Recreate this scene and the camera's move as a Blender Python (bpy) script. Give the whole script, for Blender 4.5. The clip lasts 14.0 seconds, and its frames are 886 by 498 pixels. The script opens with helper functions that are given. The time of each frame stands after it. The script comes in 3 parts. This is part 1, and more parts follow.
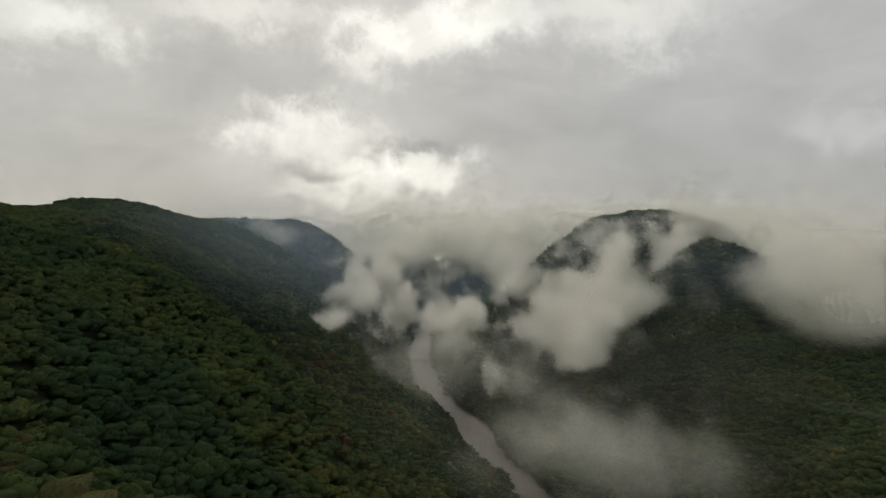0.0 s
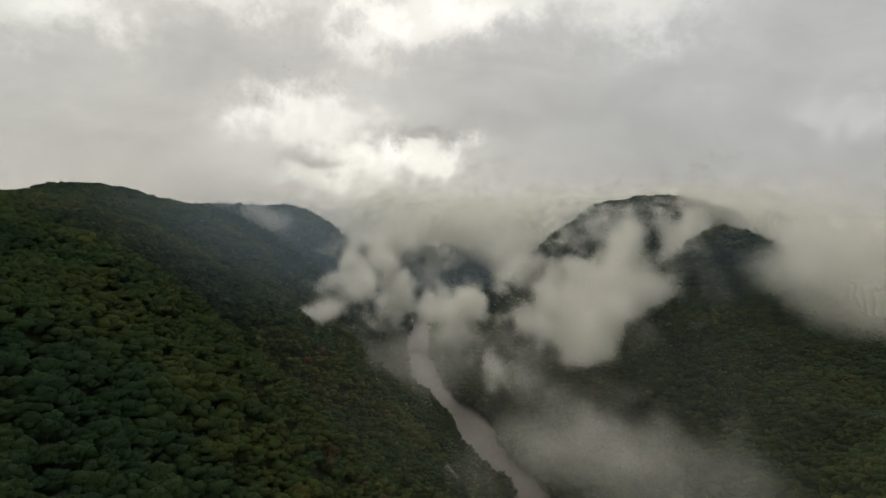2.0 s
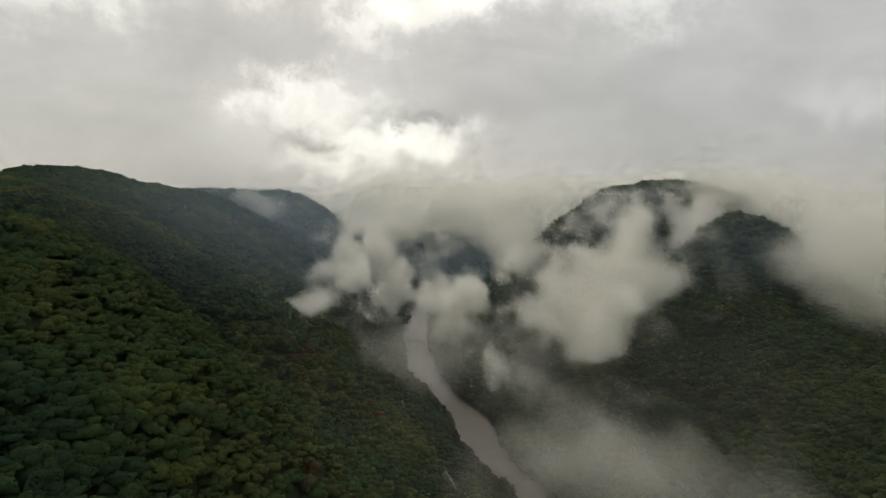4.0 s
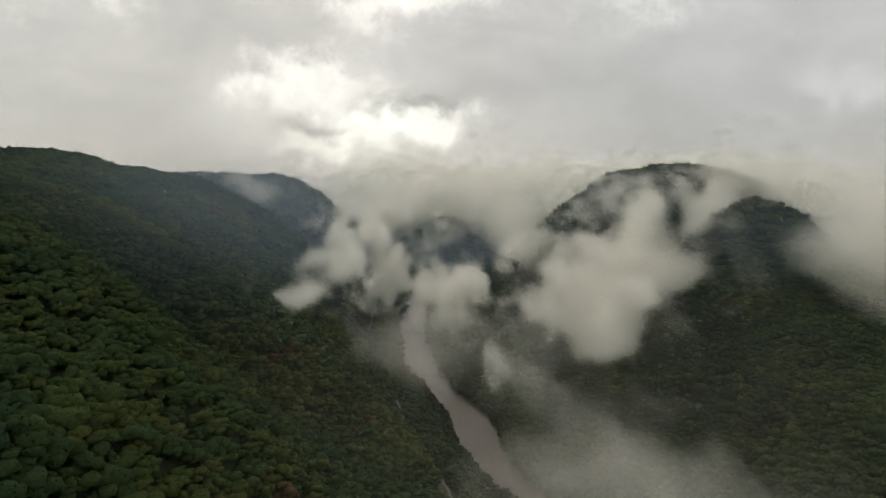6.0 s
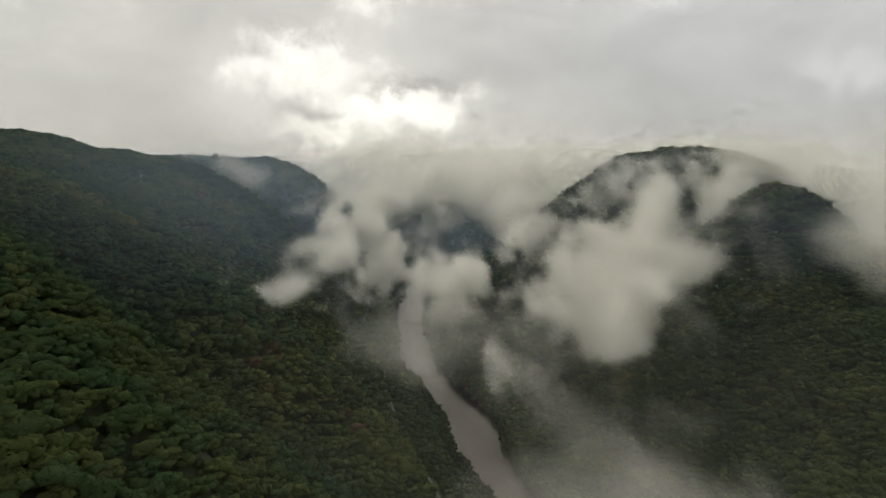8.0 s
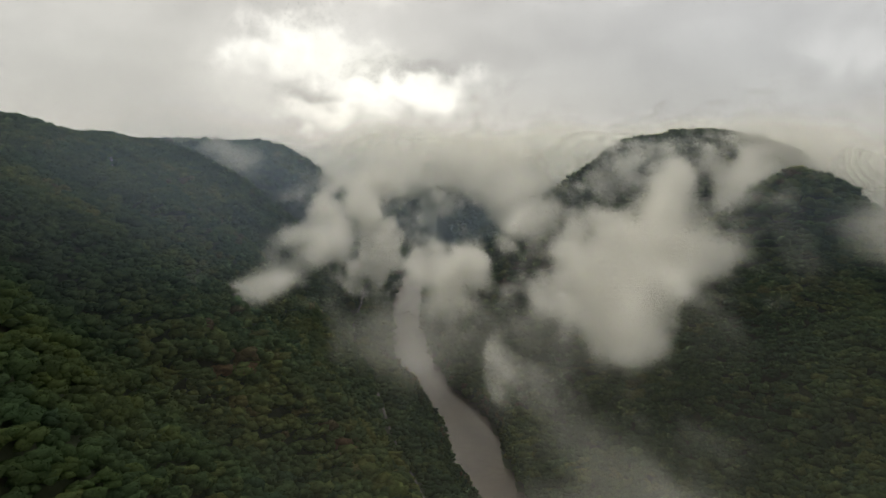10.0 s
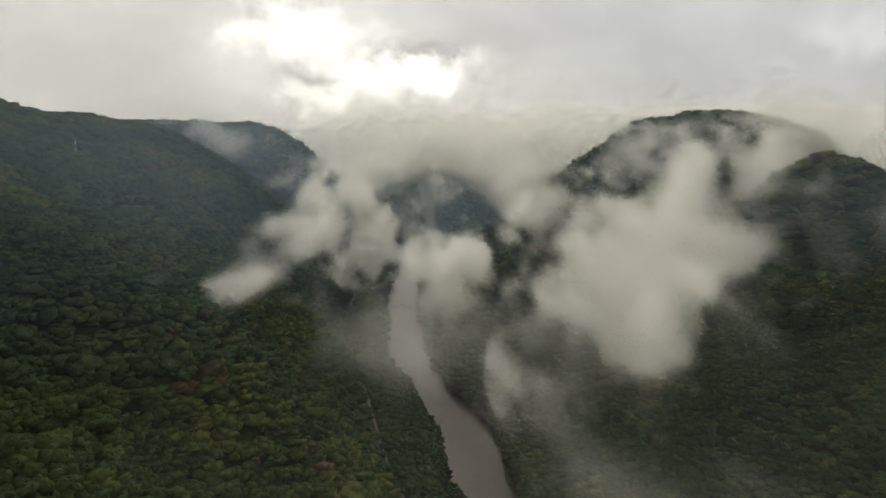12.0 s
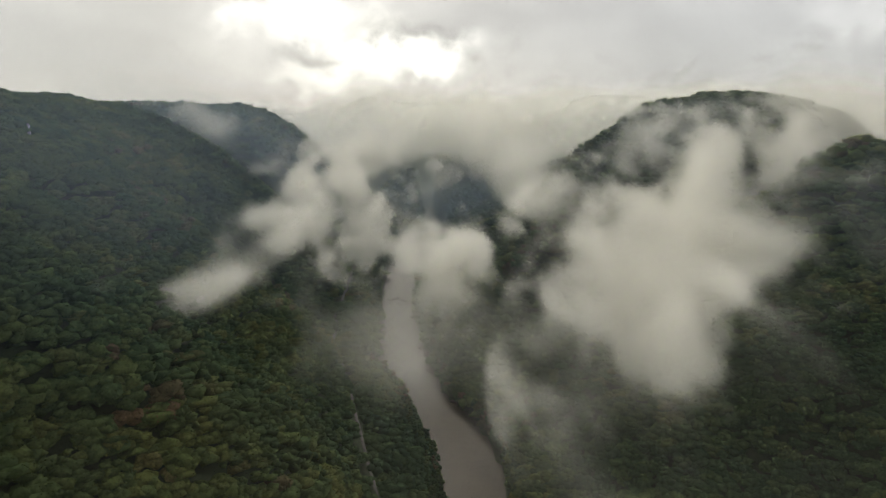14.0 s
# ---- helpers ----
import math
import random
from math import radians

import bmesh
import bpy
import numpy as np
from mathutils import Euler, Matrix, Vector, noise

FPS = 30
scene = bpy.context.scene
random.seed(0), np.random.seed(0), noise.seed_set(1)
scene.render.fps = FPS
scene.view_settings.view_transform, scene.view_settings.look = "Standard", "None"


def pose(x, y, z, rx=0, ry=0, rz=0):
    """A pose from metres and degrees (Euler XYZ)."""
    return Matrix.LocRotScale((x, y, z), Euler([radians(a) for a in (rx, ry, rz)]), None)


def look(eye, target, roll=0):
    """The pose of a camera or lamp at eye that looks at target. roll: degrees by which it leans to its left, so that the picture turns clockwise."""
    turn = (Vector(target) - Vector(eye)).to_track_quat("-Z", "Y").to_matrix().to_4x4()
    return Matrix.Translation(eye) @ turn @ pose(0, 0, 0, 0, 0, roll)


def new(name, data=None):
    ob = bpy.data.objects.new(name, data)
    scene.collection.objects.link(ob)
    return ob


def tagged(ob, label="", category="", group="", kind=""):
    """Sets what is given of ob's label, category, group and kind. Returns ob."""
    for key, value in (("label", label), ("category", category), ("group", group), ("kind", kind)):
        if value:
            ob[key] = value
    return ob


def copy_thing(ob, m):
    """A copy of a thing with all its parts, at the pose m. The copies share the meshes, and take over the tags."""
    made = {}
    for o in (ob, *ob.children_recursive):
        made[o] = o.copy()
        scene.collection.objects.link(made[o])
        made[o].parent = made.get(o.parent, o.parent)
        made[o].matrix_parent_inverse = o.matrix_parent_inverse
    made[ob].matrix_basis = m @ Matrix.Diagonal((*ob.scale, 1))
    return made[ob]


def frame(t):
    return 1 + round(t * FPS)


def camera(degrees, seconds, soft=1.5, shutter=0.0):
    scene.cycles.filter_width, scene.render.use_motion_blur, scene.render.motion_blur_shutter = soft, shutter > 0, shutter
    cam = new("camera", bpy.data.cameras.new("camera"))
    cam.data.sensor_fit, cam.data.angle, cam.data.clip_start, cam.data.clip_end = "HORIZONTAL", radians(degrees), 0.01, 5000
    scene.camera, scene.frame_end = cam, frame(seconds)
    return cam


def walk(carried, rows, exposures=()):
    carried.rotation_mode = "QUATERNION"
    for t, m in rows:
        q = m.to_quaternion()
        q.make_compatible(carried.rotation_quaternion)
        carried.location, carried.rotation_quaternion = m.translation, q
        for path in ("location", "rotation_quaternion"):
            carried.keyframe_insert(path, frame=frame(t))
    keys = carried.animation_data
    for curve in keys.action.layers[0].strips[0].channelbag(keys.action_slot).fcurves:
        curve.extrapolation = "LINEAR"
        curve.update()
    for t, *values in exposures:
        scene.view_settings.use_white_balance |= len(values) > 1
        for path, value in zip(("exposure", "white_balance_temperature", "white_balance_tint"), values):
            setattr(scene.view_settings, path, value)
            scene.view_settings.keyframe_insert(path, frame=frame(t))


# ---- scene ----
cam = camera(68.0, 14.0, soft=1.5)
# seconds, x, y, z, tilt, lean, turn
PATH = [
    (0, 0.0, 0.00, 288.38, 88.022, 0.259, 2.794),
    (1, 0.0, 25.97, 288.60, 87.413, 0.234, 2.804),
    (2, 0.0, 52.46, 288.78, 86.787, 0.210, 2.813),
    (3, 0.0, 79.47, 288.92, 86.145, 0.186, 2.821),
    (4, 0.0, 107.00, 289.01, 85.490, 0.161, 2.828),
    (5, 0.0, 135.04, 289.07, 84.821, 0.137, 2.834),
    (6, 0.0, 163.60, 289.08, 84.140, 0.113, 2.839),
    (7, 0.0, 192.67, 289.06, 83.449, 0.088, 2.842),
    (8, 0.0, 222.27, 288.99, 82.749, 0.064, 2.845),
    (9, 0.0, 252.38, 288.88, 82.041, 0.039, 2.847),
    (10, 0.0, 283.00, 288.73, 81.326, 0.015, 2.847),
    (11, 0.0, 314.15, 288.54, 80.606, -0.009, 2.847),
    (12, 0.0, 345.81, 288.31, 79.881, -0.034, 2.845),
    (13, 0.0, 377.99, 288.04, 79.153, -0.058, 2.843),
    (14, 0.0, 410.69, 287.73, 78.424, -0.083, 2.839),
]
walk(cam, [(t, pose(x, y, z, rx, ry, rz)) for t, x, y, z, rx, ry, rz in PATH],
     exposures=[(0, 0.25), (7, 0.5), (10.5, 0.57), (14, 0.76)])

# ---- sky, sun, exposure ----
def node(nt, kind, **inputs):
    n = nt.nodes.new(kind)
    for k, v in inputs.items():
        n.inputs[k.replace("_", " ")].default_value = v
    return n


def math_node(nt, op, a, b=None, c=None, clamp=False):
    n = nt.nodes.new("ShaderNodeMath")
    n.operation, n.use_clamp = op, clamp
    for i, v in enumerate((a, b, c)):
        if v is None:
            continue
        if isinstance(v, (int, float)):
            n.inputs[i].default_value = v
        else:
            nt.links.new(v, n.inputs[i])
    return n.outputs[0]


SUN_TURN, SUN_HEIGHT = -11.0, 28.0   # degrees right of +y, above the horizon
# Breaks and heavy parts of the cloud cover: degrees right of +y, degrees up, half width, half height, change of brightness, crispness
CLOUD_PARTS = [
    (-33.0, 10.2, 12.8, 7.4, 0.02, 1.5),
    (-34.3, 15.5, 5.9, 2.0, 0.28, 3),
    (-30.7, 15.3, 2.5, 1.0, 0.12, 3),
    (-18.6, 17.6, 5.4, 1.2, 0.22, 3),
    (-9.2, 15.7, 1.8, 3.0, 0.22, 4),
    (-3.9, 16.6, 6.2, 2.2, 0.3, 5),
    (1.5, 17.9, 3.9, 2.0, 0.2, 4),
    (11.9, 16.9, 6.4, 2.0, 0.26, 3),
    (14.6, 14.5, 3.0, 1.1, 0.1, 3),
    # wide bright lobe mostly above the view, added as fill light from overhead
    (-6.7, 30.5, 59.1, 12.8, 0.14, 2),
    (-14.5, 8.3, 4.3, 2.5, 0.33, 5),
    (-17.8, 8.8, 2.0, 1.5, 0.12, 3),
    (-9.8, 6.6, 3.0, 2.0, 0.16, 3),
    (-9.8, 4.9, 3.3, 1.1, 0.2, 4),
    (-4.7, 5.0, 3.5, 1.3, 0.36, 5),
    (-12.2, 2.7, 4.2, 1.0, 0.26, 4),
    (-8.4, 3.5, 3.0, 0.7, 0.14, 4),
    (-17.8, 5.3, 3.4, 3.0, 0.07, 2),
    (-7.4, 8.8, 3.0, 2.0, 0.08, 2),
    (-13.1, 8.5, 0.7, 2.0, -0.1, 3),
    (-7.4, 6.8, 2.0, 0.6, -0.1, 3),
    (-3.9, 6.8, 2.0, 0.7, -0.12, 3),
    (-15.1, 4.9, 2.0, 0.8, -0.12, 3),
    (-12.7, 4.0, 2.0, 0.6, -0.17, 3),
    (-16.4, 7.7, 1.2, 1.1, -0.14, 3),
    (-11.2, 7.8, 1.2, 0.6, -0.1, 3),
    (-18.2, 12.6, 8.1, 2.6, -0.045, 5),
    (1.0, 10.2, 8.9, 3.1, -0.03, 5),
    (8.7, 6.7, 10.8, 1.8, -0.035, 3),
    (20.3, 3.5, 10.8, 2.3, -0.05, 2),
    (28.7, 6.6, 3.4, 1.2, 0.11, 3),
    (0.5, 1.5, 8.4, 3.4, 0.05, 2),
]

world = bpy.data.worlds.new("overcast_sky")
scene.world = world
world.use_nodes = True
nt = world.node_tree
nt.nodes.clear()
co = nt.nodes.new("ShaderNodeTexCoord").outputs["Generated"]
sep = nt.nodes.new("ShaderNodeSeparateXYZ")
nt.links.new(co, sep.inputs[0])
turn = math_node(nt, "MULTIPLY", math_node(nt, "ARCTAN2", sep.outputs[0], sep.outputs[1]), 57.2958)
rise = math_node(nt, "MULTIPLY", math_node(nt, "ARCSINE", sep.outputs[2]), 57.2958)
turn_true = turn
for size, detail, wide, tall in ((8.0, 5.0, 11.0, 7.0), (28.0, 6.0, 6.0, 4.5)):   # ragged cloud edges, coarse and fine
    warp = node(nt, "ShaderNodeTexNoise", Scale=size, Detail=detail, Roughness=0.6)
    nt.links.new(co, warp.inputs["Vector"])
    wsep = nt.nodes.new("ShaderNodeSeparateColor")
    nt.links.new(warp.outputs["Color"], wsep.inputs[0])
    turn = math_node(nt, "MULTIPLY_ADD", math_node(nt, "SUBTRACT", wsep.outputs[0], 0.5), wide, turn)
    rise = math_node(nt, "MULTIPLY_ADD", math_node(nt, "SUBTRACT", wsep.outputs[1], 0.5), tall, rise)
flat = nt.nodes.new("ShaderNodeMapping")
flat.inputs["Scale"].default_value = (1.0, 1.0, 2.2)
nt.links.new(co, flat.inputs["Vector"])
billow = node(nt, "ShaderNodeTexNoise", Scale=6.0, Detail=8.0, Roughness=0.58, Distortion=0.5)
nt.links.new(flat.outputs[0], billow.inputs["Vector"])
value = math_node(nt, "MULTIPLY_ADD", math_node(nt, "SUBTRACT", billow.outputs["Fac"], 0.5), 0.20, 0.385)
opening = None
for a, e, sa, se, gain, crisp in CLOUD_PARTS:
    da = math_node(nt, "DIVIDE", math_node(nt, "SUBTRACT", turn, a), sa)
    de = math_node(nt, "DIVIDE", math_node(nt, "SUBTRACT", rise, e), se)
    r2 = math_node(nt, "ADD", math_node(nt, "MULTIPLY", da, da), math_node(nt, "MULTIPLY", de, de))
    edge = math_node(nt, "EXPONENT", math_node(nt, "MULTIPLY", math_node(nt, "SUBTRACT", math_node(nt, "POWER", r2, 0.5), 1.0), crisp))
    lobe = math_node(nt, "DIVIDE", 1.0, math_node(nt, "ADD", edge, 1.0))
    value = math_node(nt, "MULTIPLY_ADD", lobe, gain, value)
    if gain > 0.15:
        opening = lobe if opening is None else math_node(nt, "MAXIMUM", opening, lobe)
value = math_node(nt, "MAXIMUM", value, 0.2)
side = nt.nodes.new("ShaderNodeMapRange")   # warm cloud on one hand, cooler on the other
side.inputs[1].default_value, side.inputs[2].default_value = -28.0, 22.0
nt.links.new(turn_true, side.inputs[0])
veil = nt.nodes.new("ShaderNodeMix")
veil.data_type = "RGBA"
veil.inputs[6].default_value = (1.0, 0.975, 0.90, 1)
veil.inputs[7].default_value = (0.99, 0.98, 0.955, 1)
nt.links.new(side.outputs[0], veil.inputs[0])
tone = nt.nodes.new("ShaderNodeMix")
tone.data_type = "RGBA"
nt.links.new(veil.outputs[2], tone.inputs[6])
tone.inputs[7].default_value = (1.0, 0.985, 0.90, 1)
nt.links.new(opening, tone.inputs[0])
cloud = nt.nodes.new("ShaderNodeVectorMath")
cloud.operation = "SCALE"
nt.links.new(tone.outputs[2], cloud.inputs[0])
nt.links.new(value, cloud.inputs["Scale"])
sky = nt.nodes.new("ShaderNodeTexSky")
sky.sky_type, sky.sun_disc = "NISHITA", False
sky.sun_elevation, sky.sun_rotation = radians(SUN_HEIGHT), radians(SUN_TURN)
bg_sky = node(nt, "ShaderNodeBackground", Strength=0.05)
bg_cloud = node(nt, "ShaderNodeBackground", Strength=1.0)
nt.links.new(sky.outputs[0], bg_sky.inputs["Color"])
nt.links.new(cloud.outputs[0], bg_cloud.inputs["Color"])
cover = node(nt, "ShaderNodeMixShader", Fac=0.93)
nt.links.new(bg_sky.outputs[0], cover.inputs[1])
nt.links.new(bg_cloud.outputs[0], cover.inputs[2])
wout = nt.nodes.new("ShaderNodeOutputWorld")
nt.links.new(cover.outputs[0], wout.inputs["Surface"])

sun = new("sun", bpy.data.lights.new("sun", "SUN"))
sun.data.energy, sun.data.angle, sun.data.color = 1.4, radians(20), (1.0, 0.95, 0.86)
sun.matrix_world = look((0, 0, 900), (-math.sin(radians(SUN_TURN)) * math.cos(radians(SUN_HEIGHT)),
                                     -math.cos(radians(SUN_TURN)) * math.cos(radians(SUN_HEIGHT)),
                                     900 - math.sin(radians(SUN_HEIGHT))))


# ---- materials ----
def material(name, build):
    m = bpy.data.materials.new(name)
    m.use_nodes = True
    t = m.node_tree
    t.nodes.clear()
    out = t.nodes.new("ShaderNodeOutputMaterial")
    t.links.new(build(t), out.inputs["Surface"])
    return m


def ramp(t, fac, stops):
    r = t.nodes.new("ShaderNodeValToRGB")
    while len(r.color_ramp.elements) < len(stops):
        r.color_ramp.elements.new(0.5)
    for el, (p, c) in zip(r.color_ramp.elements, stops):
        el.position, el.color = p, (*c, 1)
    t.links.new(fac, r.inputs[0])
    return r.outputs[0]


def noise_fac(t, scale, detail=4.0, rough=0.55, vec=None):
    n = node(t, "ShaderNodeTexNoise", Scale=scale, Detail=detail, Roughness=rough)
    if vec is None:
        vec = t.nodes.new("ShaderNodeNewGeometry").outputs["Position"]
    t.links.new(vec, n.inputs["Vector"])
    return n.outputs["Fac"]


def mix_color(t, fac, a, b, how="MIX"):
    n = t.nodes.new("ShaderNodeMix")
    n.data_type, n.blend_type = "RGBA", how
    for sock, v in ((n.inputs[0], fac), (n.inputs[6], a), (n.inputs[7], b)):
        if isinstance(v, (int, float)):
            sock.default_value = v
        elif isinstance(v, tuple):
            sock.default_value = (*v, 1)
        else:
            t.links.new(v, sock)
    return n.outputs[2]


def bump(t, height, strength, distance):
    b = node(t, "ShaderNodeBump", Strength=strength, Distance=distance)
    t.links.new(height, b.inputs["Height"])
    return b.outputs[0]


def surface(t, color, rough=0.8, normal=None, spec=0.3):
    p = node(t, "ShaderNodeBsdfPrincipled", Roughness=rough)
    p.inputs["Specular IOR Level"].default_value = spec
    if isinstance(color, tuple):
        p.inputs["Base Color"].default_value = (*color, 1)
    else:
        t.links.new(color, p.inputs["Base Color"])
    if normal is not None:
        t.links.new(normal, p.inputs["Normal"])
    return p.outputs[0]


def tint_of(t):
    a = t.nodes.new("ShaderNodeAttribute")
    a.attribute_name = "tint"
    return a.outputs["Fac"]


def foliage(own):
    def build(t):
        rnd = t.nodes.new("ShaderNodeObjectInfo").outputs["Random"] if own else tint_of(t)
        kinds = ramp(t, rnd, [(0.0, (0.053, 0.084, 0.044)), (0.4, (0.067, 0.105, 0.047)), (0.7, (0.088, 0.126, 0.047)),
                              (0.86, (0.118, 0.142, 0.052)), (0.94, (0.114, 0.108, 0.056)), (1.0, (0.130, 0.100, 0.062))])
        stand = ramp(t, noise_fac(t, 0.009, 4.0, 0.6), [(0.36, (0.78, 0.86, 0.98)), (0.5, (1.0, 0.97, 0.97)), (0.64, (1.28, 1.08, 0.92))])
        c = mix_color(t, 1.0, kinds, stand, "MULTIPLY")
        leaf = noise_fac(t, 0.7, 3.0, 0.7)
        c = mix_color(t, 1.0, c, ramp(t, leaf, [(0.3, (0.72, 0.74, 0.7)), (0.7, (1.28, 1.26, 1.2))]), "MULTIPLY")
        d = node(t, "ShaderNodeBsdfDiffuse", Roughness=1.0)
        tl = t.nodes.new("ShaderNodeBsdfTranslucent")
        normal = bump(t, leaf, 0.5, 1.0)
        t.links.new(c, d.inputs["Color"])
        t.links.new(c, tl.inputs["Color"])
        t.links.new(normal, d.inputs["Normal"])
        lit = node(t, "ShaderNodeMixShader", Fac=0.3)
        t.links.new(d.outputs[0], lit.inputs[1])
        t.links.new(tl.outputs[0], lit.inputs[2])
        # gaps between the sprays of leaves
        gaps = math_node(t, "GREATER_THAN", noise_fac(t, 0.85, 2.0, 0.6), 0.60)
        clear = t.nodes.new("ShaderNodeBsdfTransparent")
        whole = t.nodes.new("ShaderNodeMixShader")
        t.links.new(gaps, whole.inputs[0])
        t.links.new(lit.outputs[0], whole.inputs[1])
        t.links.new(clear.outputs[0], whole.inputs[2])
        return whole.outputs[0]
    return build


FOREST = material("forest_foliage", foliage(False))
LEAVES = material("tree_foliage", foliage(True))


def soil(t):
    n = noise_fac(t, 0.06, 6.0, 0.6)
    c = ramp(t, n, [(0.3, (0.030, 0.042, 0.021)), (0.6, (0.045, 0.054, 0.028)), (0.8, (0.062, 0.058, 0.036))])
    return surface(t, c, 0.95, bump(t, noise_fac(t, 0.4, 5.0), 0.8, 1.0), 0.1)


SOIL = material("forest_floor", soil)


def bark(t):
    c = ramp(t, noise_fac(t, 3.0, 5.0), [(0.3, (0.05, 0.04, 0.03)), (0.7, (0.14, 0.12, 0.10))])
    return surface(t, c, 0.9)


BARK = material("bark", bark)


def silt_water(t):
    n = noise_fac(t, 0.03, 5.0, 0.6)
    c = ramp(t, n, [(0.3, (0.040, 0.031, 0.019)), (0.7, (0.058, 0.045, 0.029))])
    ripple = math_node(t, "ADD", noise_fac(t, 0.5, 4.0), math_node(t, "MULTIPLY", noise_fac(t, 0.09, 3.0), 1.5))
    return surface(t, c, 0.45, bump(t, ripple, 0.6, 0.3), 0.08)


WATER = material("silty_river_water", silt_water)


def stone(t):
    c = ramp(t, noise_fac(t, 0.5, 6.0, 0.65), [(0.25, (0.035, 0.028, 0.022)), (0.6, (0.085, 0.066, 0.052)), (0.85, (0.17, 0.14, 0.115))])
    return surface(t, c, 0.85, bump(t, noise_fac(t, 1.5, 6.0), 0.7, 0.4))


STONE = material("river_stone", stone)


def pale_rock(t):
    c = ramp(t, noise_fac(t, 0.2, 6.0, 0.65), [(0.25, (0.12, 0.115, 0.10)), (0.7, (0.30, 0.285, 0.25))])
    return surface(t, c, 0.9, bump(t, noise_fac(t, 0.6, 6.0), 0.8, 1.0))


CLIFF = material("pale_cliff_rock", pale_rock)


def gravel(t):
    c = ramp(t, noise_fac(t, 0.8, 6.0, 0.65), [(0.3, (0.07, 0.066, 0.058)), (0.7, (0.12, 0.112, 0.098))])
    return surface(t, c, 0.9)


GRAVEL = material("gravel_track", gravel)


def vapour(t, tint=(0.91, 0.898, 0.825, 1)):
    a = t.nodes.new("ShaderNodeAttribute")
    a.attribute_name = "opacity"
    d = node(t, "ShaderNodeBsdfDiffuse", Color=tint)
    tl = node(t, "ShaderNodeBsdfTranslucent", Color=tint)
    both = node(t, "ShaderNodeMixShader", Fac=0.5)
    t.links.new(d.outputs[0], both.inputs[1])
    t.links.new(tl.outputs[0], both.inputs[2])
    clear = t.nodes.new("ShaderNodeBsdfTransparent")
    mixed = t.nodes.new("ShaderNodeMixShader")
    t.links.new(a.outputs["Fac"], mixed.inputs[0])
    t.links.new(clear.outputs[0], mixed.inputs[1])
    t.links.new(both.outputs[0], mixed.inputs[2])
    return mixed.outputs[0]


VAPOUR = material("mist_vapour", vapour)
# the blue of distant air is put into the colour of these layers
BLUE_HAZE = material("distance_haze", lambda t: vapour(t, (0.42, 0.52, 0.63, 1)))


# ---- shape of the land ----
def hashed(ix, iy, iz, seed):
    h = (ix * 374761393 + iy * 668265263 + iz * 2147483647 + seed * 974634777) & 0xFFFFFFFF
    h = ((h ^ (h >> 13)) * 1274126177) & 0xFFFFFFFF
    h = ((h ^ (h >> 15)) * 2246822519) & 0xFFFFFFFF
    return ((h ^ (h >> 14)) & 0xFFFF) / 65535.0


def vnoise(x, y, z, seed=0):
    """Smooth value noise from 0 to 1, one unit a cell."""
    x, y, z = np.broadcast_arrays(np.asarray(x, float), np.asarray(y, float), np.asarray(z, float))
    i, j, k = (np.floor(v).astype(np.int64) for v in (x, y, z))
    f, g, h = x - i, y - j, z - k
    f, g, h = (v * v * v * (v * (v * 6 - 15) + 10) for v in (f, g, h))
    out = 0
    for a in (0, 1):
        for b in (0, 1):
            for c in (0, 1):
                w = (f if a else 1 - f) * (g if b else 1 - g) * (h if c else 1 - h)
                out = out + w * hashed(i + a, j + b, k + c, seed)
    return out


def fractal(x, y, z, octaves=4, seed=0, gain=0.5):
    total, amp, norm = 0, 1.0, 0
    for o in range(octaves):
        total = total + amp * vnoise(x * 2**o, y * 2**o, z * 2**o, seed + o)
        norm += amp
        amp *= gain
    return total / norm


def ease(v):
    v = np.clip(v, 0, 1)
    return v * v * (3 - 2 * v)


BANK_Y = [-900, 0, 450, 600, 700, 812, 866, 945, 1000, 1040, 1090, 1115, 1230, 1380, 1600, 1750, 2000, 2500, 3200, 5000]
BANK_LEFT = [60, 60, 55, 55, 42, -9, -20, -37, -55, -68, -90, -108, -124, -142, -163, -166, -112, -190, -165, -150]
BANK_RIGHT = [108, 108, 104, 104, 80, 36, 27, 16, 0, -27, -40, -46, -70, -95, -109, -112, -60, -130, -105, -90]


def bank_left(y):
    return np.interp(y, BANK_Y, BANK_LEFT) + 5 * (vnoise(y / 23.0, 3.3, 0, 5) - 0.5)


def bank_right(y):
    return np.interp(y, BANK_Y, BANK_RIGHT) + 6 * (vnoise(y / 19.0, 7.3, 0, 6) - 0.5)


def bump_along(y, centre, width):
    return np.exp(-((y - centre) / width) ** 2)


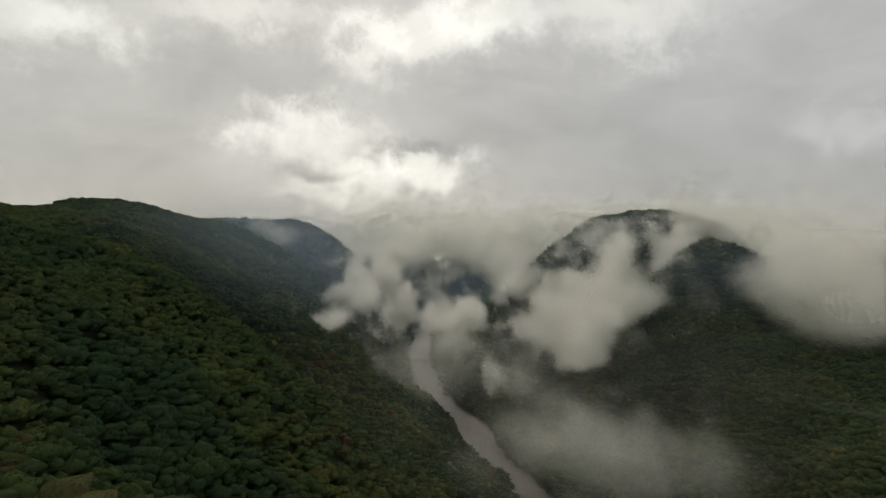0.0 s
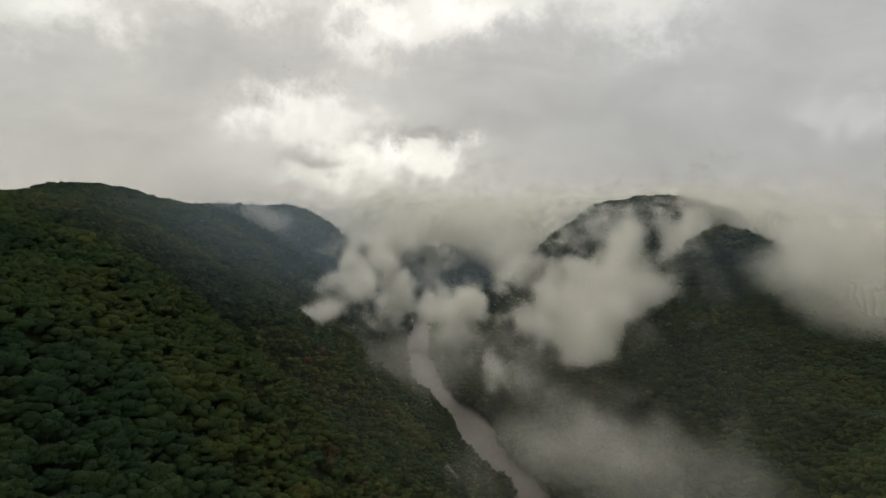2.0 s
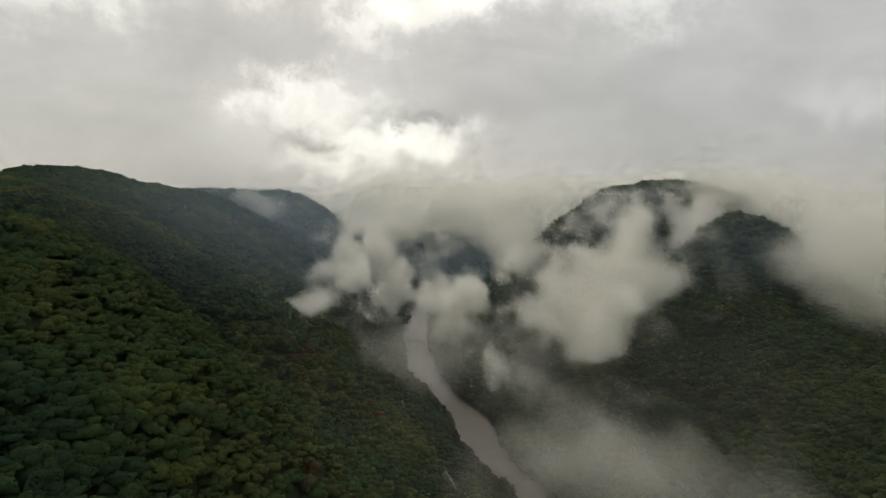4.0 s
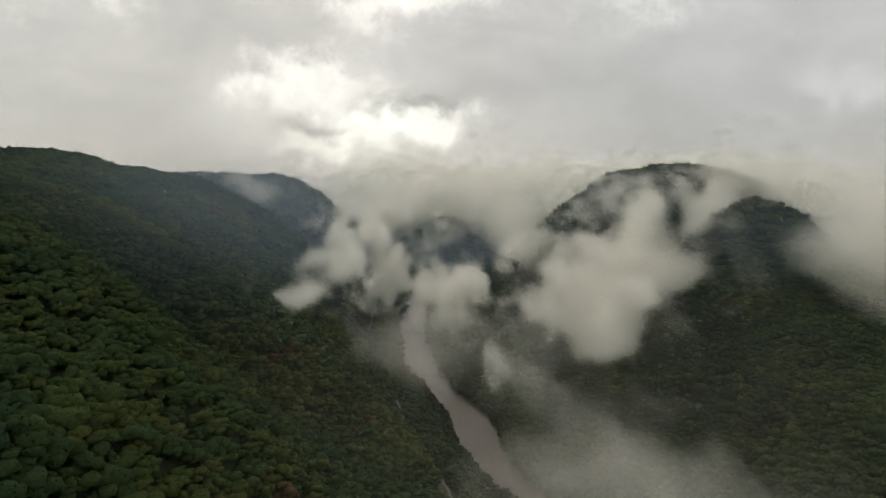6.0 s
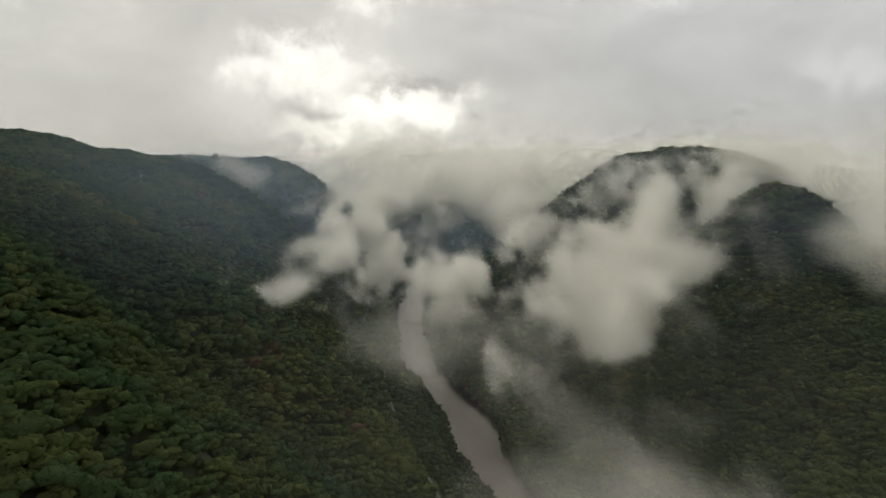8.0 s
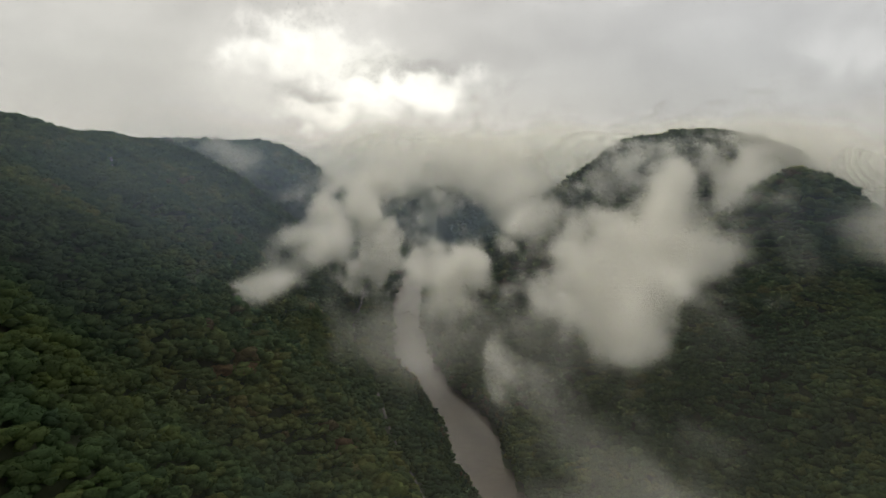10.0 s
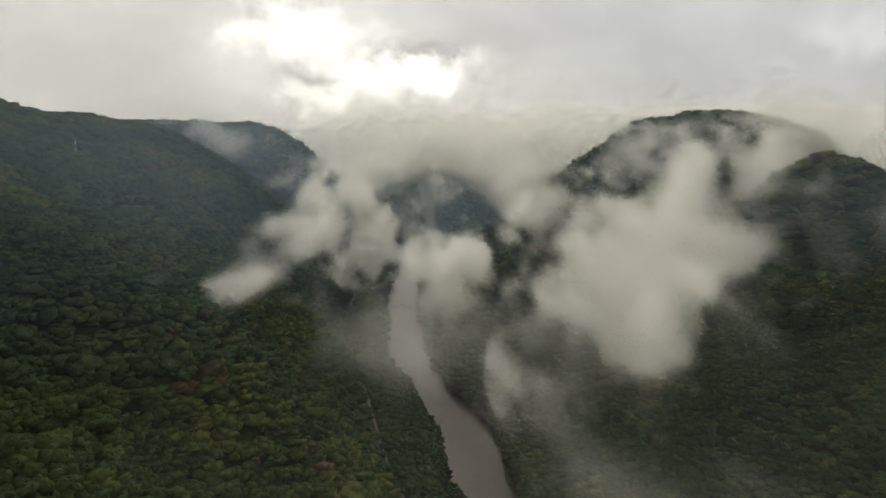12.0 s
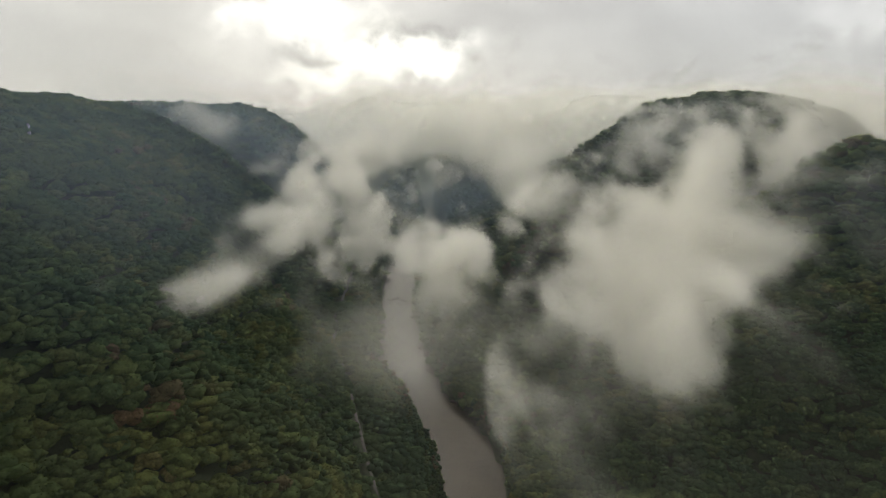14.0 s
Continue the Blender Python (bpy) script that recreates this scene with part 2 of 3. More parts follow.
def land(x, y):
    """The height of the ground."""
    x, y = np.broadcast_arrays(np.asarray(x, float), np.asarray(y, float))
    left, right = bank_left(y) - x, x - bank_right(y)
    rough = fractal(x / 160, y / 160, 0.5, 4, 11) - 0.5
    fold = fractal(x / 420, y / 420, 2.5, 2, 12) - 0.5
    # retreat of the walls in side ravines (positive) and advance in spurs (negative)
    cut_l = 35 * bump_along(y, 1230, 110) - 5 * bump_along(y, 900, 120) + 150 * bump_along(y, 1665, 60) + 50 * bump_along(y, 660, 70) + 260 * bump_along(y, 2350, 200)
    cut_r = 70 * bump_along(y, 1170, 45) + 45 * bump_along(y, 1900, 350) - 30 * bump_along(y, 1770, 70) + 60 * bump_along(y, 760, 80) + 60 * bump_along(y, 1520, 70)
    ul = left - cut_l * ease(left / 260) + 70 * rough * ease(left / 120) + 50 * fold * ease(left / 300)
    ur = right - cut_r * ease(right / 200) + 70 * rough * ease(right / 120) + 50 * fold * ease(right / 300)
    zl = np.interp(ul, [-60, -6, 0, 8, 60, 120, 200, 300, 380, 450, 600, 900, 3000], [-4, -3, 0, 5, 24, 72, 145, 222, 264, 286, 302, 308, 312])
    zl = zl * np.interp(y, [600, 800, 900, 1063, 1250, 1400, 1530, 1570, 1630, 1750, 2000], [1.0, 1.0, 1.0, 1.09, 1.09, 1.06, 1.05, 1.06, 0.98, 1.08, 1.03])
    zl = zl * (1 - 0.05 * ease((ul - 330) / 110) * ease((y - 1610) / 60))
    # a knoll and a notch in the near crest
    zl = zl + 8 * bump_along(x, -600, 50) * bump_along(y, 1076, 60) - 26 * bump_along(x, -732, 60) * bump_along(y, 1140, 160)
    # the far ridge on the left ends in a knob and falls to the river
    zl = zl + ease((ul - 120) / 120) * (15 * bump_along(y, 1950, 150) * ease((x + 640) / 90) + 14 * bump_along(x, -500, 55) * bump_along(y, 2080, 120))
    # on the right a cone-shaped hill, a saddle, then a higher rounded hill, each falling away behind its crest
    crest = np.interp(y, [0, 600, 900, 1000, 1050, 1085, 1130, 1190, 1240, 1300, 1400, 1480, 1560, 1700, 1900], [185, 165, 142, 190, 243, 262, 250, 232, 250, 294, 308, 304, 266, 215, 190])
    zr = np.interp(ur, [-60, -6, 0, 8, 60, 120, 200, 290, 350, 430, 600, 1000, 3000], [-4, -3, 0, 4, 26, 76, 150, 215, 243, 256, 258, 262, 270]) * crest / 255
    zr = zr * (1 - 0.42 * ease((ur - 400 - 130 * ease((y - 1200) / 120)) / 220))
    zr = zr * (1 - 0.17 * ease((385 - ur) / 110) * bump_along(y, 1080, 90))
    z = np.maximum(zl * (left > right), zr * (right >= left))
    z = z * (1 - 0.3 * ease((y - 2150) / 350))
    # the gorge bends away behind a wooded hill
    z = np.maximum(z, 185 * np.exp(-((x + 20) / 260) ** 2 - ((y - 2480) / 200) ** 2))
    z = np.where((left < 0) & (right < 0), -3.0, z)
    return z + np.clip(z / 60, 0, 1) * (12 * rough + 14 * fold)


def grid_mesh(name, xs, ys, zf, mat):
    gx, gy = np.meshgrid(xs, ys)
    co3 = np.stack([gx, gy, zf(gx, gy)], -1).reshape(-1, 3)
    nx, ny = len(xs), len(ys)
    a = (np.arange(ny - 1)[:, None] * nx + np.arange(nx - 1)[None]).ravel()
    return raw_mesh(name, co3, np.stack([a, a + 1, a + nx + 1, a + nx], -1), mat)


def raw_mesh(name, verts, faces, mat, smooth=True):
    me = bpy.data.meshes.new(name)
    n, k = faces.shape
    me.vertices.add(len(verts))
    me.vertices.foreach_set("co", np.ascontiguousarray(verts, dtype=np.float32).ravel())
    me.loops.add(n * k)
    me.loops.foreach_set("vertex_index", np.ascontiguousarray(faces, dtype=np.int32).ravel())
    me.polygons.add(n)
    me.polygons.foreach_set("loop_start", np.arange(n, dtype=np.int32) * k)
    me.update(calc_edges=True)
    me.polygons.foreach_set("use_smooth", np.full(n, smooth))
    me.materials.append(mat)
    me.validate()
    return me


def part(name, me, parent, label=""):
    ob = new(name, me)
    ob.parent = parent
    return tagged(ob, label)


XS = np.unique(np.concatenate([np.arange(-4600, -900, 120), np.arange(-900, 800, 10), np.arange(800, 4601, 120)]))
YS = np.unique(np.concatenate([np.arange(-1200, 200, 60), np.arange(200, 2300, 10), np.arange(2300, 4801, 70)]))
ground = new("ground", grid_mesh("ground", XS, YS, land, SOIL))
tagged(ground, "steep wooded gorge sides with dark leafy forest floor", "ground", kind="structure")

# the river: a sheet between the banks, following their line
RY = np.arange(-1200, 2110, 12.0)
AC = np.linspace(0, 1, 9)
la, ra = bank_left(RY) - 10, bank_right(RY) + 10
rx = la[:, None] + (ra - la)[:, None] * AC[None]
rv = np.stack([rx, np.repeat(RY[:, None], 9, 1), np.zeros_like(rx)], -1).reshape(-1, 3)
ri = (np.arange(len(RY) - 1)[:, None] * 9 + np.arange(8)[None]).ravel()
river = new("water", raw_mesh("water", rv, np.stack([ri, ri + 1, ri + 10, ri + 9], -1), WATER))
tagged(river, "muddy grey-brown river winding along the gorge floor", "river", kind="structure")


# ---- woods ----
def icosphere(level):
    bm = bmesh.new()
    bmesh.ops.create_icosphere(bm, subdivisions=level, radius=1.0)
    v = np.array([p.co[:] for p in bm.verts])
    f = np.array([[p.index for p in q.verts] for q in bm.faces])
    bm.free()
    return v, f


rng = np.random.default_rng(4)
ICO1, ICO2 = icosphere(1), icosphere(2)


def crown_shapes(base, count, clumps, rag):
    """Broadleaf crowns about one metre in radius, each of several ragged leaf clumps."""
    out = []
    for n in range(count):
        parts = []
        for k in range(clumps):
            a, high = 2.4 * k + rng.uniform(-0.5, 0.5), (k + 0.4) / clumps
            far = 0.72 * math.sqrt(1 - high**2 * 0.9) * rng.uniform(0.75, 1.15)
            centre = np.array([far * math.cos(a), far * math.sin(a), 0.75 * high - 0.15])
            r = rng.uniform(0.34, 0.62) * (7 / clumps) ** 0.35
            v = base[0] * (1 + rag * (rng.random((len(base[0]), 1)) - 0.5)) + rag * 0.3 * (rng.random(base[0].shape) - 0.5)
            parts.append(v * r * np.array([1.1, 1.1, 0.8]) + centre)
        out.append(np.concatenate(parts))
    faces = np.concatenate([base[1] + k * len(base[0]) for k in range(clumps)])
    return np.array(out), faces


def joined(shapes, faces, places, sizes, heights, turns, picks):
    v = shapes[picks]
    c, s = np.cos(turns)[:, None], np.sin(turns)[:, None]
    x, y = v[..., 0] * c - v[..., 1] * s, v[..., 0] * s + v[..., 1] * c
    w = np.stack([x * sizes[:, None], y * sizes[:, None], v[..., 2] * heights[:, None]], -1) + places[:, None]
    f = faces[None] + (np.arange(len(places)) * shapes.shape[1])[:, None, None]
    return w.reshape(-1, 3), f.reshape(-1, 3)


def scatter(y0, y1, step, far_side=False):
    """Jittered places for trees on the gorge sides, up to a little behind the crests; far_side: the ground that these leave."""
    gx, gy = np.meshgrid(np.arange(-1100, 900, step), np.arange(y0, y1, step))
    x = (gx + rng.uniform(-0.45, 0.45, gx.shape) * step).ravel()
    y = (gy + rng.uniform(-0.45, 0.45, gy.shape) * step).ravel()
    left, right = bank_left(y) - x, x - bank_right(y)
    ahead = (x > -0.76 * y - 40) & (x < 0.63 * y + 40) & (y > (280 - land(x, y)) / 0.46)
    keep = ahead != far_side
    edge = np.where((y > 690) & (y < 1150), 16.0, 7.0)
    keep &= ((left > edge) & (left < 600)) | ((right > 6) & (right < 520))
    keep &= ~on_track(x, y)
    return x[keep], y[keep]


TRACK_Y = np.array([640, 760, 850, 920, 1000, 1080, 1160, 1260, 1400, 1600])
TRACK_OFF = np.array([58, 58, 62, 66, 66, 62, 60, 58, 56, 56])


def track_x(y):
    return bank_left_smooth(y) - np.interp(y, TRACK_Y, TRACK_OFF)


def bank_left_smooth(y):
    y = np.asarray(y, float)
    return sum(np.interp(y + d, BANK_Y, BANK_LEFT) for d in (-90, -60, -30, 0, 30, 60, 90)) / 7


def on_track(x, y):
    return (np.abs(x - track_x(y)) < 7.5) & (y > TRACK_Y[0]) & (y < TRACK_Y[-1])


def woods(name, label, y0, y1, step, count, clumps, rag, far_side=False):
    x, y = scatter(y0, y1, step, far_side)
    n = len(x)
    size = step * rng.uniform(0.70, 1.10, n) * (0.75 + 0.5 * vnoise(x / 60, y / 60, 0, 31))
    high = size * rng.uniform(0.6, 0.95, n)
    z = land(x, y) + rng.uniform(2.6, 5.4, n) * (0.7 + 0.6 * vnoise(x / 45, y / 45, 0, 32))
    shapes, faces = crown_shapes(ICO1, count, clumps, rag)
    v, f = joined(shapes, faces, np.stack([x, y, z], -1), size, high, rng.uniform(0, 6.28, n), rng.integers(0, count, n))
    me = raw_mesh(name, v, f, FOREST)
    tint = np.clip(0.55 * rng.random(n) + 0.75 * (fractal(x / 90, y / 90, 0, 3, 77) - 0.5) + 0.22, 0, 1)
    me.attributes.new("tint", "FLOAT", "POINT").data.foreach_set("value", np.repeat(tint, shapes.shape[1]).astype(np.float32))
    return tagged(new(name, me), label, "woods", kind="stuff")


woods("woods", "dense dark green broadleaf woods on the gorge sides", 230, 1000, 8.4, 30, 7, 0.9)
woods("woods", "dense dark green woods along the misty gorge", 1000, 1620, 9.2, 24, 3, 0.9)
woods("woods", "far dark woods on the hazy ridges", 1620, 2500, 14.5, 16, 3, 0.6)
woods("woods", "dark green woods below the crests", -250, 2000, 17.0, 16, 3, 0.6, True)


# ---- single trees along the banks ----
def tube(verts, faces, a, b, ra, rb, sides=6):
    a, b = np.array(a, float), np.array(b, float)
    axis = (b - a) / np.linalg.norm(b - a)
    p = np.cross(axis, (0.31, 0.95, 0.05))
    p /= np.linalg.norm(p)
    q = np.cross(axis, p)
    n0 = len(verts)
    for c, r in ((a, ra), (b, rb)):
        for k in range(sides):
            w = 6.2832 * k / sides
            verts.append(c + r * (math.cos(w) * p + math.sin(w) * q))
    for k in range(sides):
        m = (k + 1) % sides
        faces.append((n0 + k, n0 + m, n0 + sides + m, n0 + sides + k))


def tree_meshes(height, spread, slim):
    """A tapered trunk with limbs, and a crown of ragged leaf clumps round the limbs' ends."""
    verts, faces = [], []
    bend = rng.uniform(-0.5, 0.5, (4, 2))
    spine = [np.array([*(bend[:k].sum(0) if k else (0, 0)), height * f]) for k, f in enumerate((-0.06, 0.3, 0.6, 0.92))]
    radii = [0.34, 0.26, 0.16, 0.04]
    for k in range(3):
        tube(verts, faces, spine[k], spine[k + 1], radii[k], radii[k + 1])
    tips = [spine[3]]
    for k in range(11):
        f = rng.uniform(0.32, 0.85)
        root = np.array([np.interp(f * height, [p[2] for p in spine], [p[i] for p in spine]) for i in range(3)])
        a = 2.4 * k + rng.uniform(-0.4, 0.4)
        reach = spread * rng.uniform(0.5, 1.0) * (1 - slim * (f - 0.3))
        tip = root + np.array([reach * math.cos(a), reach * math.sin(a), reach * rng.uniform(0.25, 0.7)])
        tube(verts, faces, root, tip, 0.11, 0.03, 4)
        tips += [tip, (root + tip) / 2 + rng.uniform(-0.5, 0.5, 3)]
    trunk = raw_mesh("trunk", np.array(verts), np.array(faces), BARK)
    cv, cf, n0 = [], [], 0
    for tip in tips:
        for j in range(2):
            r = spread * rng.uniform(0.22, 0.42)
            v = ICO1[0] * (1 + 0.6 * (rng.random((12, 1)) - 0.5)) * r * np.array([1.1, 1.1, 0.85])
            cv.append(v + tip + rng.uniform(-0.5, 0.5, 3) * spread * 0.4)
            cf.append(ICO1[1] + n0)
            n0 += 12
    return trunk, raw_mesh("crown", np.concatenate(cv), np.concatenate(cf), LEAVES)


def tree(kind_label, height, spread, slim):
    root = new("tree")
    trunk, crown = tree_meshes(height, spread, slim)
    part("trunk", trunk, root, "thin grey-brown trunk with limbs")
    part("crown", crown, root, "ragged dark green crown")
    return tagged(root, kind_label, "tree", "trees along the river banks")


TREE_KINDS = [("tall dark green broadleaf tree beside the muddy river", 21, 4.6, 0.6), ("slender dark tree with a pointed crown by the water", 23, 3.2, 1.2),
              ("round olive green tree on the river bank", 16, 5.2, 0.4), ("low bushy green tree leaning over the water", 12, 4.6, 0.3),
              ("dark green tree with an uneven open crown", 19, 4.2, 0.8)]
models = [tree(*k) for k in TREE_KINDS]
places = []
for y in np.arange(690, 1150, 4.6):
    for row in range(2):
        yy = y + rng.uniform(-1.8, 1.8)
        places.append((float(bank_left(yy)) - 5.0 - 6.5 * row - rng.uniform(0, 2.5), yy))
for y in np.arange(790, 1180, 7.0):
    yy = y + rng.uniform(-2, 2)
    places.append((float(bank_right(yy)) + 5.0 + rng.uniform(0, 3), yy))
used = set()
for x, y in places:
    k = int(rng.integers(0, 5))
    m = pose(x, y, float(land(x, y)), rng.uniform(-3, 3), rng.uniform(-3, 3), rng.uniform(0, 360)) @ Matrix.Diagonal((*[rng.uniform(0.7, 0.95)] * 3, 1))
    if k in used:
        copy_thing(models[k], m.normalized()).scale = m.to_scale()
    else:
        models[k].matrix_basis = m
        used.add(k)


# ---- gravel track through the trees ----
ty = np.arange(TRACK_Y[0], TRACK_Y[-1], 6.0)
tx = track_x(ty)
tz = land(tx, ty) + 0.6
cross = np.array([-2.3, -2.0, 0, 2.0, 2.3])
drop = np.array([-2.5, 0, 0.08, 0, -2.5])
tv = np.stack([tx[:, None] + cross, np.repeat(ty[:, None], 5, 1), tz[:, None] + drop], -1).reshape(-1, 3)
ti = (np.arange(len(ty) - 1)[:, None] * 5 + np.arange(4)[None]).ravel()
tagged(new("road", raw_mesh("road", tv, np.stack([ti, ti + 1, ti + 6, ti + 5], -1), GRAVEL)),
       "narrow pale gravel track through the trees above the river", "track", kind="structure")


# ---- boulders, rock bar and outcrops ----
def boulder_mesh(seed, flat, mat=STONE):
    r = np.random.default_rng(seed)
    v = ICO2[0] * (1 + 0.22 * (r.random((len(ICO2[0]), 1)) - 0.5))
    for n in r.normal(size=(7, 3)):
        n /= np.linalg.norm(n)
        over = np.clip(v @ n - 0.72, 0, None)
        v = v - over[:, None] * n
    return raw_mesh("boulder", v * np.array([1.0, 0.8, flat]), ICO2[1], mat, smooth=False)


stones = [boulder_mesh(n, f) for n, f in ((1, 0.6), (2, 0.45), (3, 0.75), (4, 0.5))]


def boulder(x, y, z, size, label, group):
    ob = new("boulder", stones[int(rng.integers(0, 4))])
    ob.matrix_basis = pose(x, y, z, 0, 0, rng.uniform(0, 360)) @ Matrix.Diagonal((size, size, size, 1))
    return tagged(ob, label, "boulder", group)


for k in range(13):    # a broken line of rocks across the shallows
    f = k / 12
    boulder(-139 + 36 * f + rng.uniform(-2, 2), 1412 - 18 * f + rng.uniform(-20, 20), 0.2, rng.uniform(2.2, 4.6), "dark wet boulder standing in the shallows", "boulders across the shallows")
for k in range(12):
    y = 1110 + 8.0 * k + rng.uniform(-3, 3)
    boulder(float(bank_right(y)) - rng.uniform(0, 5), y, 0.2, rng.uniform(2.4, 4.8), "dark brown boulder at the water's edge", "boulders along the bank")
for k in range(10):
    y = 1150 + 22 * k + rng.uniform(-5, 5)
    boulder(float(bank_left(y)) + rng.uniform(-1, 3), y, 0.2, rng.uniform(1.4, 3.0), "dark brown boulder at the water's edge", "boulders along the bank")
for x, y, size in ((-21, 1036, 3.2), (-17, 1033, 2.4), (-12, 1022, 2.0), (-1, 1004, 4.6), (5, 1001, 5.2), (10, 1000, 4.2), (2, 986, 2.2), (13, 994, 3.0)):
    boulder(x, y, 0.3, size, "flat reddish-brown rock slab at the river bar", "rocks of the river bar")


def outcrop(x, y, wide, tall, label):
    """A cliff face: stacked, uneven ledges of rock."""
    root = new("rock_outcrop")
    root.matrix_basis = pose(x, y, float(land(x, y)))
    for k in range(6):
        me = boulder_mesh(40 + k + int(tall), 0.8, CLIFF)
        me.name = "ledge"
        ob = part("ledge", me, root)
        ob.matrix_basis = pose(rng.uniform(-0.8, 0.8) + 0.3 * k, -3 + 0.6 * k, tall * (k - 1.2) / 6, 0, 0, rng.uniform(-20, 20)) @ Matrix.Diagonal((wide * rng.uniform(0.7, 1.1), wide, tall / 5, 1))
    return tagged(root, label, "rock", "rock outcrops")


outcrop(-393, 978, 1.5, 17, "pale grey cliff face showing between the trees")
outcrop(-452, 1378, 4.0, 9, "small pale rock outcrop on the wooded slope")


# ---- mist ----
# Each bank is made of many thin, slanting layers of vapour, thick where its billows are.
LEAN = Vector((0.22, -0.86, 0.46)).normalized()


def mist(label, billows, gap=8.0, cell=4.0, seed=1, sigma=0.03, rag=0.45, grain=50.0, hug=10.0, octaves=5, swirl=26.0, mat=None):
    """billows: rows of x, y, z, half sizes along x, y, z, and weight; sigma: how much light a metre of it stops."""
    b = np.array(billows, float)
    lo, hi = (b[:, :3] - 1.9 * b[:, 3:6]).min(0), (b[:, :3] + 1.9 * b[:, 3:6]).max(0)
    normal = np.array(LEAN)
    side = np.cross(normal, (0, 0, 1.0))
    side /= np.linalg.norm(side)
    upward = np.cross(side, normal)
    corners = np.array([[x, y, z] for x in (lo[0], hi[0]) for y in (lo[1], hi[1]) for z in (lo[2], hi[2])])
    d, s, u = corners @ normal, corners @ side, corners @ upward
    gs, gu = np.meshgrid(np.arange(s.min(), s.max() + cell, cell), np.arange(u.min(), u.max() + cell, cell))
    verts, faces, dens, base = [], [], [], 0
    for depth in np.arange(d.min(), d.max(), gap):
        wave = 0.35 * gap * (vnoise(gs / 70, gu / 70, depth / 50, seed + 40) - 0.5)
        p = (depth + wave)[..., None] * normal + gs[..., None] * side + gu[..., None] * upward
        px, py, pz = p[..., 0], p[..., 1], p[..., 2]
        some = np.zeros(px.shape, bool)
        for bx, by, bz, sx, sy, sz, w in b:
            some |= ((px - bx) / sx) ** 2 + ((py - by) / sy) ** 2 + ((pz - bz) / sz) ** 2 < 8.0
        if not some.any():
            continue
        x, y, z = px[some], py[some], pz[some]
        # the swirls are drawn out along the gorge, as the wind in it does
        nx, ny, nz = x / grain, y / (3.0 * grain), z / grain
        wx, wy, wz = (swirl * 2 * (fractal(nx * 0.7, ny * 0.7, nz * 0.7, 3, seed + 60 + 7 * k) - 0.5) for k in range(3))
        clear = np.ones(x.shape)
        for bx, by, bz, sx, sy, sz, w in b:
            r = np.sqrt(((x + wx - bx) / sx) ** 2 + ((y + wy - by) / sy) ** 2 + ((z + wz - bz) / sz) ** 2)
            clear *= 1 - np.clip(w, 0, 0.98) * (1 - ease(r / 1.75))
        field = 1 - clear
        torn = (fractal(nx + wx / grain * 0.5, ny, nz + wz / grain * 0.5, octaves, seed, 0.6) - 0.5) * 2.4
        lumps = vnoise(nx * 1.3, ny, nz * 1.3, seed + 90)
        thickness = ease((field + rag * torn - 0.14) / 0.9) ** 1.25 * (0.7 + 1.0 * lumps) * ease((z - land(x, y) - 2) / hug)
        alpha = np.zeros(px.shape)
        alpha[some] = 1 - np.exp(-sigma * gap * thickness)
        quad = np.maximum.reduce([alpha[:-1, :-1], alpha[1:, :-1], alpha[:-1, 1:], alpha[1:, 1:]]) > 0.003
        ii, jj = np.nonzero(quad)
        if not len(ii):
            continue
        across = px.shape[1]
        q = np.stack([ii * across + jj, ii * across + jj + 1, (ii + 1) * across + jj + 1, (ii + 1) * across + jj], -1)
        used, inv = np.unique(q, return_inverse=True)
        verts.append(p.reshape(-1, 3)[used])
        dens.append(alpha.ravel()[used])
        faces.append(inv.reshape(-1, 4) + base)
        base += len(used)
    me = raw_mesh("mist_bank", np.concatenate(verts), np.concatenate(faces), mat or VAPOUR)
    me.attributes.new("opacity", "FLOAT", "POINT").data.foreach_set("value", np.concatenate(dens).astype(np.float32))
    return tagged(new("mist_bank", me), label, "mist", "mist banks in the gorge", "stuff")


mist("pale tongue of mist lying on the wooded slope", [
    (-217, 818, 161, 16, 40, 9, 1), (-200, 845, 164, 25, 45, 13, 1), (-183, 900, 169, 27, 55, 18, 1), (-169, 1000, 179, 24, 60, 17, 0.95),
    (-221, 1130, 175, 25, 60, 18, 0.9), (-229, 1290, 186, 27, 70, 21, 0.95), (-198, 1240, 169, 22, 60, 19, 0.8),
    (-251, 1340, 206, 19, 60, 16, 0.8), (-142, 1000, 159, 7, 40, 8, 0.6),
], gap=7, cell=3.6, seed=3, grain=32, sigma=0.034, rag=0.62, hug=6, swirl=20)
mist("torn white mist drifting over the river", [
    (-193, 1420, 191, 34, 80, 30, 0.95), (-156, 1380, 148, 36, 80, 35, 1), (-225, 1480, 220, 33, 80, 21, 0.95),
    (-135, 1330, 109, 26, 70, 23, 0.9), (-78, 1230, 134, 32, 70, 20, 0.85), (-30, 1140, 138, 35, 60, 18, 0.85),
    (5, 1130, 126, 17, 50, 16, 0.9), (-13, 1130, 100, 24, 50, 20, 0.8), (-47, 1150, 100, 22, 50, 21, 0.75),
    (-97, 1240, 105, 17, 60, 19, 0.7), (-172, 1600, 214, 41, 90, 30, 0.9), (-93, 1700, 166, 27, 70, 13, 0.8),
    (-8, 1060, 83, 20, 50, 11, 0.45),
], gap=8, cell=4.5, seed=9, grain=40, sigma=0.026, rag=1.0, swirl=44)
